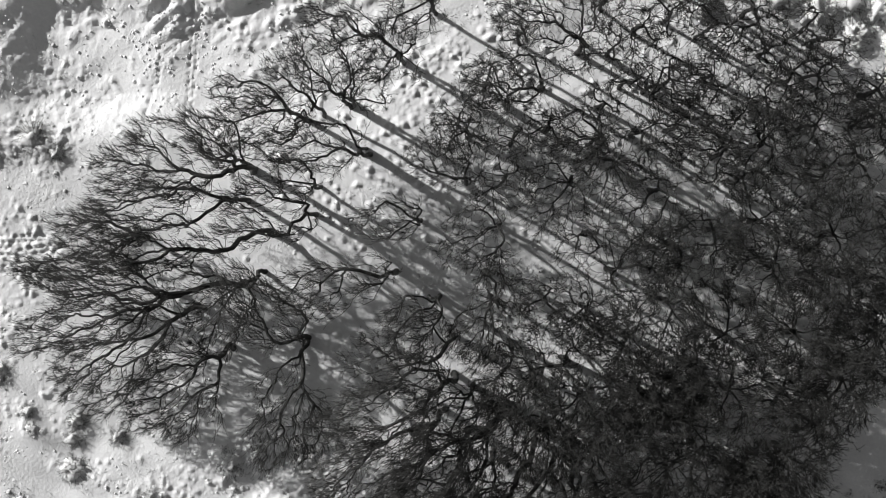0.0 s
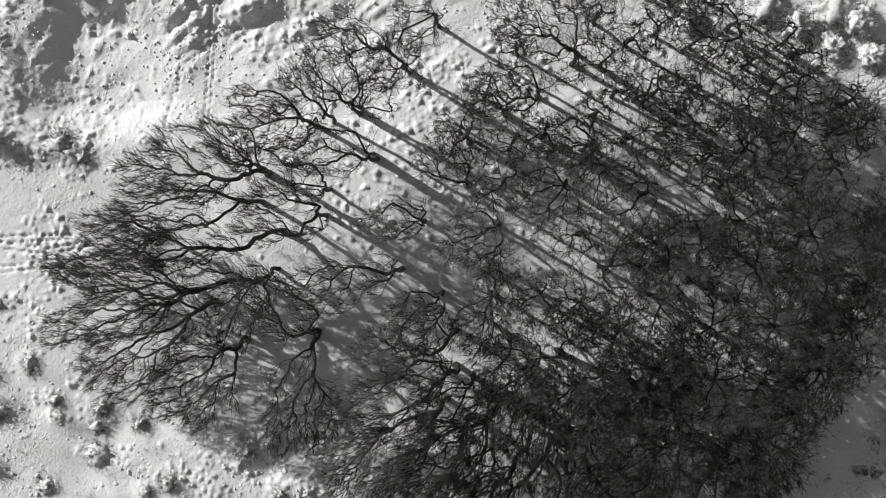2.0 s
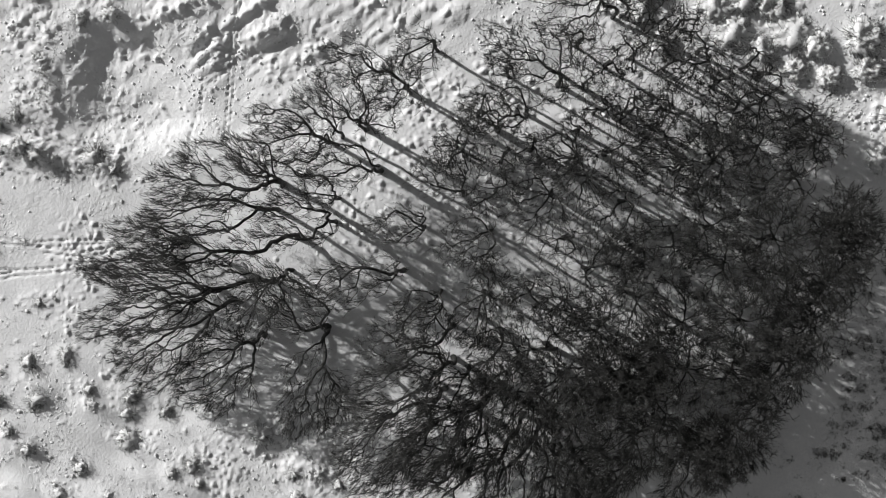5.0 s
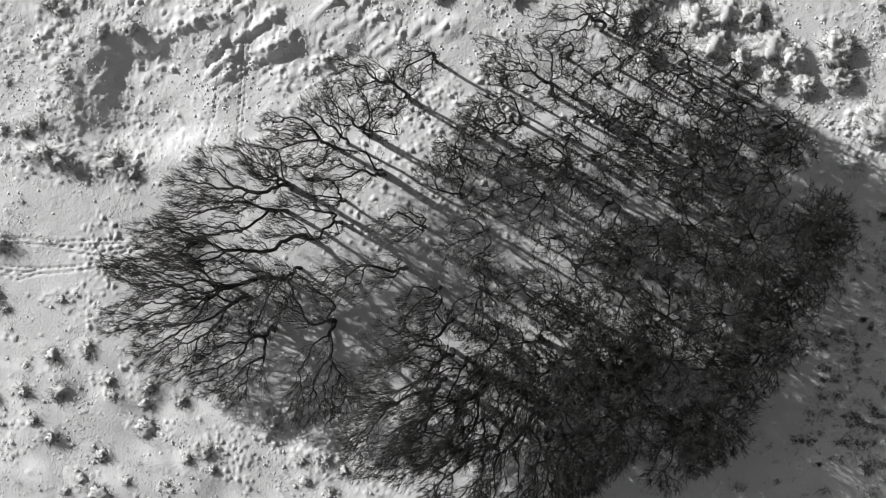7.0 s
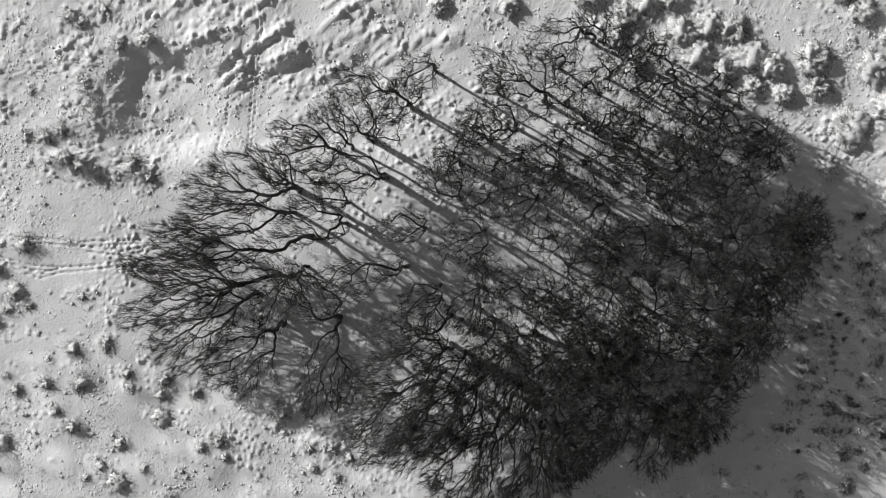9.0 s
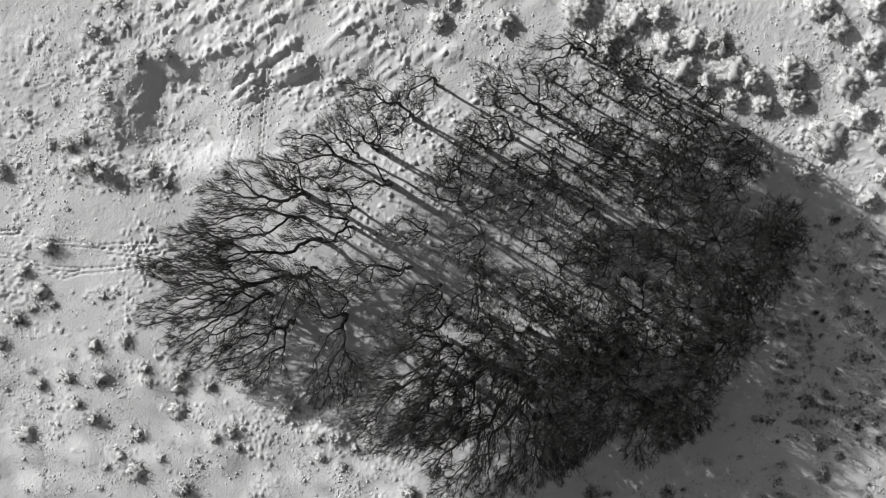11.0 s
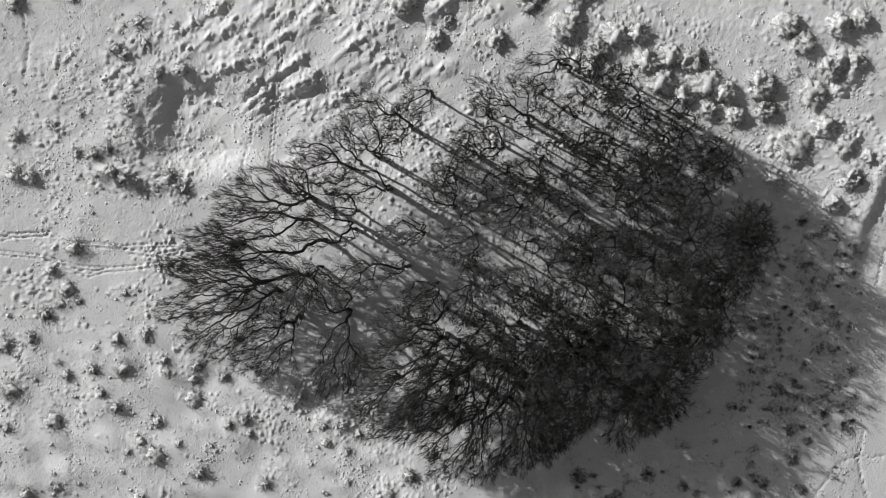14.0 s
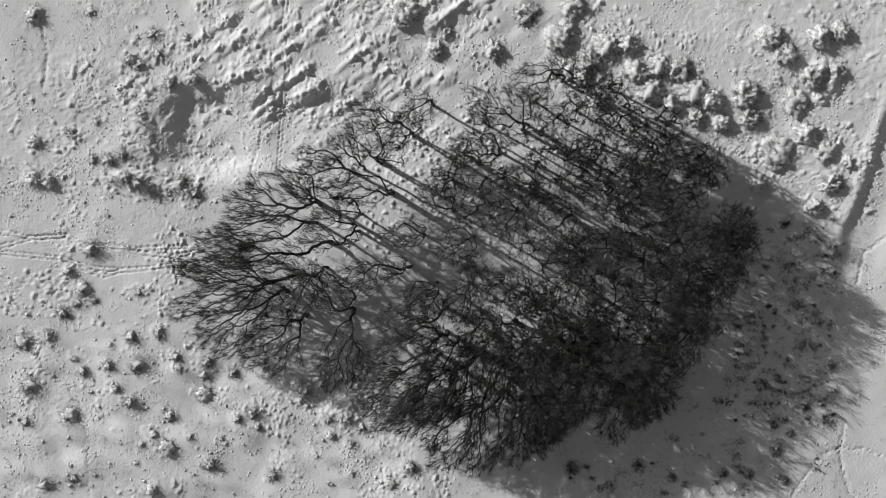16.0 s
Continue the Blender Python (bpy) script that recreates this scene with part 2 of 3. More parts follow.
for mx, my, mr, mh in ((43.3, 20.6, 1.1, 1.3), (44.7, 18.9, 1.2, 1.2), (43.3, 17.4, 1.2, 1.1)):  # pointed heaps
    i0, i1 = np.searchsorted(GX, (mx - 2, mx + 2))
    j0, j1 = np.searchsorted(GY, (my - 2, my + 2))
    far = np.hypot(GX[None, i0:i1] - mx, GY[j0:j1, None] - my)
    far = far * (1 + 0.6 * value_noise(GX[None, i0:i1] + 0 * far, GY[j0:j1, None] + 0 * far, 0.7, 2.2))
    Z[j0:j1, i0:i1] += mh * 0.5 * np.clip(1 - far / mr, 0, 1)
    for _ in range(12):
        stamp(mx + rng.normal(0, 0.6), my + rng.normal(0, 0.6), rng.uniform(0.2, 0.4), rng.uniform(0.05, 0.2), 1.3, rng.uniform(0, 3), 1.3)

for x, y in zip(rng.uniform(-28, 6, 170), rng.uniform(15, 30, 170)):  # crests with blunt heads on the wind-packed slope
    if y < 16 + 0.2 * max(x + 12, 0) or x < -27.5 or value_noise(np.array([x]), np.array([y]), 5.0, 14.4)[0] < -0.12:
        continue
    r, turn = rng.uniform(0.3, 0.62), rng.normal(0.6, 0.2)
    stamp(x, y, r * 1.4, r * rng.uniform(0.15, 0.4), rng.uniform(1.0, 1.9), turn, 0)
    stamp(x - 1.1, y - 0.75, r * 0.8, r * 0.24, rng.uniform(2.0, 4.0), turn, 1.2)
    for _ in range(5):
        stamp(x + rng.normal(0.5, 0.5), y + rng.normal(0.35, 0.35), rng.uniform(0.2, 0.34), r * rng.uniform(0.12, 0.35), 1.3, rng.uniform(0, 3), 1.1)

# where the shrubs stand, and how wide they are, each in a small drift
SHRUBS_SW = [
    (-35.9, -9.6, 1.3), (-32.6, -9.0, 1.2), (-38.3, -10.6, 0.9), (-35.3, -12.9, 1.7), (-38.6, -12.9, 1.3), (-42.6, -12.2, 1.0), (-41.6, -13.6, 0.9), (-48.5, -10.2, 1.8), (-45.5, -9.3, 1.2),
    (-48.0, -15.2, 1.8), (-43.4, -18.9, 1.7), (-48.4, -19.5, 1.2), (-37.7, -15.6, 1.0), (-36.1, -17.2, 1.3), (-30.7, -12.0, 1.2), (-30.4, -13.3, 0.9), (-27.1, -12.6, 1.6), (-27.4, -14.0, 1.2),
    (-27.5, -16.3, 1.6), (-21.9, -18.6, 1.3), (-21.3, -20.3, 0.9), (-23.6, -19.3, 1.2), (-24.1, -14.0, 1.3), (-15.6, -16.0, 1.4), (-13.6, -15.3, 0.9), (-13.0, -19.3, 1.2), (-10.7, -19.3, 1.4),
    (-9.1, -20.3, 1.2), (-12.7, -21.3, 1.0), (-10.4, -22.3, 1.2),
]
SHRUBS_S = [
    (-31.9, -22.6, 1.6), (-33.5, -21.2, 1.3), (-34.9, -22.2, 1.0), (-31.5, -18.9, 1.2), (-29.2, -21.3, 0.9), (-25.6, -21.6, 1.0), (-27.0, -24.6, 1.6), (-19.7, -26.0, 1.3), (-33.7, -27.6, 1.3),
    (-10.4, -25.8, 1.0), (-3.5, -25.0, 1.3), (-5.8, -27.0, 1.0), (-43.0, -26.2, 1.0), (-46.3, -26.9, 1.3), (-40.3, 0.6, 1.7), (-36.0, 0.9, 0.9), (-43.0, -2.0, 1.0), (-41.4, -4.0, 1.4),
    (-34.8, -4.4, 1.2), (-42.1, -5.6, 1.2), (-43.8, -6.6, 1.3), (-40.1, -5.3, 0.8),
]
SHRUBS_NW = [
    (-46.2, 27.4, 1.4), (-39.7, 27.7, 0.9), (-38.1, 10.7, 1.8), (-36.4, 11.6, 1.3), (-39.7, 11.0, 1.0), (-35.9, 8.8, 1.6), (-34.6, 8.0, 1.2), (-29.7, 8.0, 1.6), (-28.0, 7.0, 1.3),
    (-46.7, 8.8, 1.8), (-45.0, 8.4, 1.3), (-35.2, 22.2, 1.4), (-34.3, 21.6, 1.2), (-28.7, 24.7, 0.9), (-32.6, 25.1, 1.3), (-32.0, 22.8, 1.0), (-39.3, 15.2, 0.8), (-30.7, 19.6, 1.0),
    (-28.1, 19.9, 1.2), (-34.4, 16.4, 0.9), (-36.3, 18.4, 1.0), (-46.5, 13.0, 1.6), (-42.3, 13.9, 1.0),
]
BUSHES_NE = [
    (17.1, 21.7, 1.8), (19.2, 23.2, 1.7), (21.5, 23.5, 1.6), (22.4, 20.5, 1.8), (25.1, 21.0, 1.7), (27.4, 20.6, 1.9), (24.1, 18.3, 1.8), (26.5, 16.8, 1.7), (29.2, 18.1, 1.8),
    (31.1, 17.1, 1.6), (35.1, 17.8, 2.3), (29.5, 15.2, 1.4), (32.3, 14.6, 1.4), (35.5, 15.2, 1.7), (38.5, 11.3, 2.2), (37.7, 24.2, 1.9), (39.4, 22.2, 1.8), (42.5, 19.7, 1.6),
    (43.2, 24.2, 1.6), (45.6, 24.7, 1.4),
]
BUSHES_E = [
    (45.2, 20.4, 1.6), (40.6, 17.1, 1.9), (41.9, 13.4, 1.9), (-3.8, 27.2, 2.2), (1.0, 25.0, 0.9), (-0.3, 23.1, 1.3), (6.3, 23.1, 1.4), (10.0, 27.1, 1.6), (15.3, 27.9, 1.9),
    (18.4, 17.4, 1.4), (16.5, 19.9, 1.6), (13.6, 24.1, 1.7), (44.2, 11.4, 1.6), (46.8, 10.1, 1.3), (36.5, 7.6, 1.2), (44.9, 7.6, 1.4), (43.0, 5.0, 1.2), (14.5, 25.0, 1.6),
]
SHRUBS_SHADE = [
    (32.9, -25.7), (35.9, -25.9), (40.2, -26.7), (40.7, -21.0), (38.8, -20.0), (19.8, -27.3), (15.5, -25.3), (18.8, -27.6), (23.1, -25.0),
    (26.1, -28.0), (28.4, -27.0), (43.8, -8.2), (41.2, -6.2), (37.4, -15.4), (39.1, -23.0), (15.2, -24.6), (27.0, -26.3),
]
for x, y, wide in SHRUBS_SW + SHRUBS_S + SHRUBS_NW + BUSHES_NE + BUSHES_E:
    stamp(x, y, wide * rng.uniform(0.8, 1.1), wide * rng.uniform(0.05, 0.12), rng.uniform(1.2, 1.8), -0.55, 1.4)
    for _ in range(int(5 * wide)):
        stamp(x + rng.normal(0, 0.6 * wide), y + rng.normal(0, 0.6 * wide), rng.uniform(0.17, 0.28), rng.uniform(0.04, 0.12), 1.2, rng.uniform(0, 3), 1.2)

# small snow-covered tussocks, in patches
n = 42000
tx, ty = rng.uniform(-53, 53, n), rng.uniform(-31, 31, n)
dense = value_noise(tx, ty, 6.0, 8.2) + 0.8 * value_noise(tx, ty, 1.8, 9.1) + 0.1 * smooth(0, 20, ty) - 0.5 * smooth(28, 34, tx) * smooth(9, 3, ty)
dense += rng.normal(0, 0.1, n)
for x, y in zip(tx[dense > 0.27], ty[dense > 0.27]):
    r = 0.13 + 0.13 * rng.random() ** 2
    stamp(x, y, r, r * rng.uniform(0.25, 0.6), rng.uniform(1, 1.7), rng.uniform(0, 3), 1.1)

for x, y in zip(rng.uniform(-12, 8, 420), rng.uniform(0, 17, 420)):  # clods in the opening between the trees
    r = rng.uniform(0.16, 0.3)
    stamp(x, y, r, r * rng.uniform(0.3, 0.6), rng.uniform(1, 1.5), rng.uniform(0, 3), 1.1)

# coarser lumps along the bank and among the eastern bushes
for n, x0, x1, y0, y1 in ((170, -36.5, -32.8, 8, 22), (90, -31, -19, 7, 14), (90, -39, -27, 6, 10), (260, 36, 50, 3, 13), (200, 12, 30, 17, 25), (140, 37, 52, 17, 29), (150, -28, 2, 16, 29), (120, -50, -37, 8, 20), (120, -36, -28, 19, 26)):
    for _ in range(n):
        x, y, r = rng.uniform(x0, x1), rng.uniform(y0, y1), 0.22 + 0.3 * rng.random() ** 2
        for _ in range(5):  # each a huddle of small jagged bits
            stamp(x + rng.normal(0, 0.6 * r), y + rng.normal(0, 0.6 * r), r * rng.uniform(0.25, 0.6), r * rng.uniform(0.08, 0.24), rng.uniform(1, 2.2), rng.uniform(0, 3), rng.uniform(0.9, 1.4))

# trails of prints trodden into the snow
TRAILS_WEST = [
    ([(-50.8, 2.6), (-46.8, 1.9), (-43.2, 2.2), (-41.0, 1.0), (-34.4, 0.6), (-29.1, 0.8)], 0.5, 0.22, 0.17),
    ([(-50.8, 0.9), (-47.5, 1.9), (-43.2, 2.1)], 0.5, 0.22, 0.17),
    ([(-50.8, 0.2), (-44.3, -0.4), (-39.7, -1.7), (-36.4, -1.9), (-32.5, -1.5), (-30.4, -1.2)], 0.5, 0.22, 0.17),
    ([(-43.0, -0.7), (-41.0, -1.7), (-39.2, -2.5), (-36.8, -1.9)], 0.5, 0.22, 0.17),
    ([(-34.1, 0.1), (-31.1, -0.3), (-27.8, 0.3)], 0.5, 0.22, 0.17),
    ([(-46.1, 28.1), (-45.2, 25.5), (-44.8, 22.9), (-45.4, 19.1)], 0.5, 0.1, 0.14),
    ([(-17.0, 30.4), (-17.7, 25.3), (-17.2, 20.8), (-17.9, 16.3), (-18.5, 9.9), (-18.8, 8.6)], 0.6, 0.2, 0.15),
    ([(-18.1, 15.7), (-20.4, 13.8), (-21.4, 10.6), (-21.8, 8.0)], 0.5, 0.1, 0.13),
]
TRAILS_EAST = [
    ([(40.9, -28.6), (44.1, -23.9), (46.4, -22.9)], 0.6, 0.1, 0.14),
    ([(47.1, -19.8), (46.4, -22.9), (46.9, -25.8), (48.3, -29.8)], 0.55, 0.12, 0.15),
    ([(46.4, -22.9), (49.3, -23.1), (52.0, -24.1)], 0.55, 0.12, 0.15),
    ([(52.7, 2.4), (48.9, -0.2), (48.0, -4.2)], 0.55, 0.12, 0.15),
    ([(-47.2, -9.6), (-46.3, -13.6), (-43.3, -15.6), (-42.1, -17.6), (-41.2, -20.9), (-41.3, -28.4)], 0.7, 0.15, 0.13),
    ([(-47.6, -2.3), (-49.7, -4.9), (-50.1, -6.9)], 0.7, 0.15, 0.13),
    ([(8.0, -24.1), (10.6, -26.3), (11.9, -31.0)], 0.6, 0.1, 0.13),
]
for line, stride, half, deep in TRAILS_WEST + TRAILS_EAST:
    side = 1
    for (x0, y0), (x1, y1) in zip(line, line[1:]):
        d = math.hypot(x1 - x0, y1 - y0)
        wx, wy = (x1 - x0) / d, (y1 - y0) / d
        for s in np.arange(0, d, stride / 2):
            side = -side
            a = half * side + rng.normal(0, 0.04)
            q = s + rng.normal(0, 0.06)
            x, y = x0 + wx * q - wy * a, y0 + wy * q + wx * a
            stamp(x, y, 0.26, 0.03, 1.5, math.atan2(wy, wx))
            stamp(x, y, 0.15, -deep * rng.uniform(0.7, 1.3), 2.0, math.atan2(wy, wx), 1.2)


def ground_z(x, y):
    i, j = int(np.clip(np.searchsorted(GX, x), 1, len(GX) - 1)), int(np.clip(np.searchsorted(GY, y), 1, len(GY) - 1))
    return float(Z[j, i])


rows, cols = X.shape
q = (np.arange(rows - 1)[:, None] * cols + np.arange(cols - 1)[None]).reshape(-1, 1)
ground = new("ground", mesh_of("ground", np.stack([X, Y, Z], -1).reshape(-1, 3), (q + [0, 1, cols + 1, cols]).reshape(-1), np.full(len(q), 4), SNOW))
tagged(ground, "uneven white snow with trodden trails and small drifts", "snow", kind="structure")

# ---- trees: foot x, y, the crown's offset x, y, its half length along that offset and its half width (a round crown: one radius) ----
WEST = [
    (-21.5, 0.9, -2.6, 0.0, 3.7, 2.0),
    (-12.5, 1.3, -9.1, -1.7, 7.3, 1.6),
    (-14.6, -2.4, -8.2, 0.2, 7.5, 1.9),
    (-19.2, -3.3, -5.8, -1.7, 5.3, 2.3),
    (-17.9, -4.1, -4.9, -3.5, 5.8, 2.7),
    (-15.4, -7.3, -3.5, -3.0, 3.8, 3.3),
    (-12.9, -1.6, -2.4, -3.0, 3.1, 2.3),
    (-10.1, -6.8, -0.7, -5.3, 3.7, 3.1),
]
NORTH_WEST = [
    (-13.7, 5.6, -4.6, 0.2, 5.0, 2.9),
    (-14.1, 3.5, -6.1, -0.9, 5.4, 1.9),
    (-9.2, 2.5, -2.6, -0.1, 3.5, 2.3),
    (-9.8, -6.5, -2.8, 2.4, 3.7, 2.3),
    (-3.4, -1.6, -4.2, -1.0, 4.5, 1.9),
    (-1.6, 2.1, -2.0, -0.2, 2.5, 1.5),
    (-8.8, 4.5, -1.1, 0.4, 2.1, 1.3),
    (-13.5, 5.8, -2.0, 1.7, 2.6, 1.6),
]
NORTH = [
    (-9.1, 8.9, -3.4, -0.3, 3.6, 2.3),
    (-9.7, 9.2, -3.9, 1.1, 2.5, 1.4),
    (-8.6, 9.6, -1.4, 1.6, 2.5, 1.8),
    (-5.2, 6.8, -4.0, 0.0, 4.7, 1.7),
    (-6.6, 10.2, -1.5, 2.3, 3.1, 2.1),
    (-6.4, 10.3, 1.1, 0.9, 2.0, 1.9),
    (-2.8, 13.3, -0.8, -0.2, 2.4, 2.2),
    (-3.2, 13.7, -4.0, 1.2, 3.0, 1.8),
    (-0.5, 16.8, -1.7, -1.4, 2.5, 2.0),
    (9.6, 14.0, -2.3, 1.1, 4.3, 2.9),
]
NORTH_INNER = [
    (6.9, 11.6, -2.6, -0.6, 3.4, 2.2),
    (1.7, 8.0, -0.6, -0.4, 2.3, 2.1),
    (11.1, 7.7, -2.2, -0.1, 2.8, 2.1),
    (14.3, 11.2, 1.0, -0.2, 2.7, 1.8),
    (4.5, 10.1, -0.9, 1.2, 2.2, 2.0),
    (14.1, 19.5, -3.8, -1.0, 2.8, 2.4),
    (14.8, 19.6, -0.8, 0.3, 2.2, 2.0),
    (1.7, 4.7, -1.9, 1.2, 2.4, 1.9),
    (13.7, 15.3, -0.5, -0.8, 2.2, 2.0),
]
MIDDLE = [
    (4.0, 1.8, -2.0, -1.2, 2.5),
    (0.7, -6.4, -3.6, -1.0, 3.1),
    (3.1, -1.6, 0.7, -1.2, 2.2),
    (7.1, -3.2, -0.5, -0.7, 2.0),
    (10.4, 7.5, -1.2, -0.2, 2.2),
    (10.5, 6.6, 0.4, -1.9, 2.2),
    (9.1, 4.8, -2.0, -1.4, 2.2),
    (14.9, 4.3, -1.5, -1.4, 2.4),
    (11.8, -1.4, 1.4, 0.0, 2.7),
    (8.6, -7.9, -1.5, 0.2, 2.9),
    (10.9, -5.6, 0.1, -0.2, 2.4),
    (15.7, -3.6, -0.5, -1.2, 2.9),
    (13.5, 8.1, 0.3, -0.9, 2.2),
    (15.4, 11.7, 0.3, -0.7, 2.2),
    (11.7, 13.8, -0.7, -0.4, 1.6),
]
SOUTH = [
    (0.2, -11.8, -5.2, -4.0, 4.8, 2.7),
    (4.3, -11.5, -5.6, -5.3, 4.9, 3.0),
    (6.8, -14.0, -5.0, -6.0, 4.9, 3.0),
    (8.0, -14.6, -2.6, -5.9, 4.4, 2.7),
    (9.5, -16.8, -0.5, -3.3, 4.0, 2.5),
    (10.9, -16.8, 0.3, -2.1, 3.4, 2.6),
    (16.0, -15.0, -1.7, -2.1, 3.4, 2.6),
    (20.8, -16.1, -0.7, -1.4, 3.3, 3.3),
    (23.8, -15.0, -1.7, -0.8, 2.6, 2.4),
]
SOUTH_INNER = [
    (6.6, -9.0, -1.6, -1.4, 3.0, 2.4),
    (2.2, -10.2, -1.8, -1.2, 3.0, 2.3),
    (1.8, -13.2, -2.6, -2.4, 3.4, 2.6),
    (3.6, -15.0, -1.2, -1.6, 3.0, 2.4),
    (0.8, -9.1, -4.6, -2.2, 4.9, 2.8),
    (4.7, -11.3, -1.4, -1.6, 3.3, 2.3),
    (8.0, -11.8, -1.1, -1.6, 2.9, 2.2),
    (18.0, -14.0, -1.2, -1.7, 3.1, 2.3),
    (7.4, -12.3, -0.5, -2.3, 2.8, 2.3),
    (11.9, -9.3, -1.0, -2.3, 3.1, 2.5),
    (13.5, -17.1, -1.0, -1.1, 3.2, 2.7),
    (14.6, -8.6, 0.2, -1.0, 3.0, 2.8),
    (-0.2, -3.4, -1.9, -2.2, 2.6, 2.0),
    (3.5, -3.4, -1.0, -2.1, 2.6, 2.0),
    (5.0, -6.9, -0.9, -2.0, 2.8, 2.2),
]
AMONG = [
    (13.3, -12.3, -0.4, -0.1, 2.7),
    (1.1, 8.8, -0.3, -0.5, 1.9),
    (10.1, 1.1, -0.9, -0.4, 1.8),
    (33.3, 0.5, -0.5, -0.0, 2.3),
    (25.6, -1.8, -0.8, -0.6, 2.6),
    (16.3, 0.2, -1.1, -0.6, 2.4),
    (25.4, 8.5, -0.8, -0.6, 2.3),
    (4.4, 5.1, -0.4, -0.5, 2.0),
    (22.8, -18.0, -0.7, 0.5, 2.2),
    (10.8, -14.1, -0.3, -0.9, 2.6),
]
NORTH_EAST = [
    (5.5, 14.6, -0.6, -0.0, 1.9),
    (11.3, 17.0, -0.9, -0.5, 2.0),
    (15.6, 16.1, -0.8, -0.4, 2.2),
    (18.5, 15.2, -0.9, -0.5, 2.2),
    (22.4, 13.8, -0.7, -0.4, 2.2),
    (26.3, 14.3, -0.8, -0.8, 1.8),
    (7.3, 8.4, -0.5, -0.5, 2.0),
    (4.8, 7.5, -0.4, -0.4, 1.9),
    (15.9, 8.5, -0.8, -0.4, 1.9),
    (18.0, 9.4, -0.5, -0.5, 2.1),
    (2.9, 11.3, -0.4, -0.4, 1.7),
    (19.4, 18.6, -0.6, -0.8, 2.0),
    (12.6, 11.5, -0.4, -0.7, 1.7),
    (11.2, 10.0, -0.5, -0.4, 1.8),
    (14.7, 0.1, -0.6, -0.3, 2.1),
    (20.5, 5.0, -0.6, -0.4, 2.2),
    (24.8, 15.2, -0.7, -0.6, 1.9),
]
EAST = [
    (19.3, 6.5, -1.7, -0.2, 2.5),
    (18.8, 1.5, -1.2, -1.0, 2.7),
    (23.9, 12.1, -0.7, -0.7, 2.6),
    (25.7, 12.0, -0.2, -1.0, 2.3),
    (21.2, 16.5, -1.8, -1.7, 2.8),
    (17.0, 18.3, -0.5, -0.3, 2.4),
    (29.7, 11.0, -0.9, -1.1, 2.4),
    (28.5, 6.1, -1.5, -0.8, 2.6),
    (26.2, 5.0, -2.0, -0.2, 2.4),
    (32.2, 2.7, -0.2, 0.1, 2.5),
    (31.0, 1.7, -1.5, -0.8, 2.4),
    (32.9, -1.6, -1.0, -1.2, 2.3),
    (28.0, -1.6, -0.8, -1.2, 2.9),
    (18.6, 11.9, -1.0, -0.7, 2.2),
]
SHADED_EDGE = [
    (31.4, -2.8, -0.6, -0.2, 2.2),
    (29.6, -7.8, -1.0, -0.1, 2.3),
    (26.2, -12.3, -0.7, 0.0, 2.3),
    (22.3, -16.4, -0.5, 0.2, 2.3),
    (28.2, -9.2, -1.1, -0.4, 2.8),
    (24.1, -14.2, -0.1, -0.7, 2.6),
    (30.5, 8.9, -0.9, -0.4, 1.9),
    (30.6, -5.8, -1.2, -0.5, 2.8),
    (33.4, 0.0, -0.5, -0.0, 2.2),
    (33.0, 2.4, 0.0, 0.2, 1.9),
]
FAR_EAST = [
    (15.3, -10.6, -0.5, -0.0, 2.8),
    (17.5, -12.3, -0.5, 0.0, 2.6),
    (13.8, -9.8, -0.4, -0.3, 2.4),
    (10.0, -4.0, -0.3, -0.3, 2.2),
    (13.0, -6.1, -0.4, -0.1, 2.4),
    (9.6, -10.3, -0.6, -0.3, 2.4),
    (17.7, -8.1, -0.5, 0.0, 2.4),
    (23.1, -0.9, -0.7, -0.1, 2.7),
    (24.6, -5.9, -0.7, 0.2, 2.9),
    (20.2, -9.9, -0.6, 0.3, 2.9),
    (19.7, -5.9, -0.6, 0.2, 2.8),
    (27.0, 1.0, -0.8, -0.0, 2.6),
    (22.1, 2.0, -0.7, -0.1, 2.4),
    (22.0, 7.4, -0.7, -0.2, 2.4),
    (23.7, -9.9, -0.6, 0.2, 2.7),
    (22.2, 10.5, -0.7, -0.9, 2.2),
]



def grown(points, root, frugal):
    """Joins points into one branching tree from the root: short links, and short ways back to the root. Gives each point's parent."""
    n = len(points)
    parent, length, done = np.zeros(n, int), np.zeros(n), np.zeros(n, bool)
    best = np.linalg.norm(points - points[root], axis=1)
    gap = best.copy()
    done[root], parent[root] = True, -1
    order = [root]
    for _ in range(n - 1):
        i = int(np.argmin(np.where(done, 1e9, best)))
        done[i] = True
        length[i] = length[parent[i]] + gap[i]
        order.append(i)
        d = np.linalg.norm(points - points[i], axis=1)
        cost = d + frugal * length[i]
        nearer = (cost < best) & ~done
        best[nearer], gap[nearer], parent[nearer] = cost[nearer], d[nearer], i
    return parent, order


def bent(p0, p1, t0, t1, steps):
    """Smooth links from p0 to p1 that leave along t0 and arrive along t1."""
    q = np.linspace(0, 1, steps)[None, :, None]
    span = np.linalg.norm(p1 - p0, axis=1)[:, None, None]
    a, b = t0[:, None] * span, t1[:, None] * span
    return (2 * q ** 3 - 3 * q ** 2 + 1) * p0[:, None] + (q ** 3 - 2 * q ** 2 + q) * a + (3 * q ** 2 - 2 * q ** 3) * p1[:, None] + (q ** 3 - q ** 2) * b


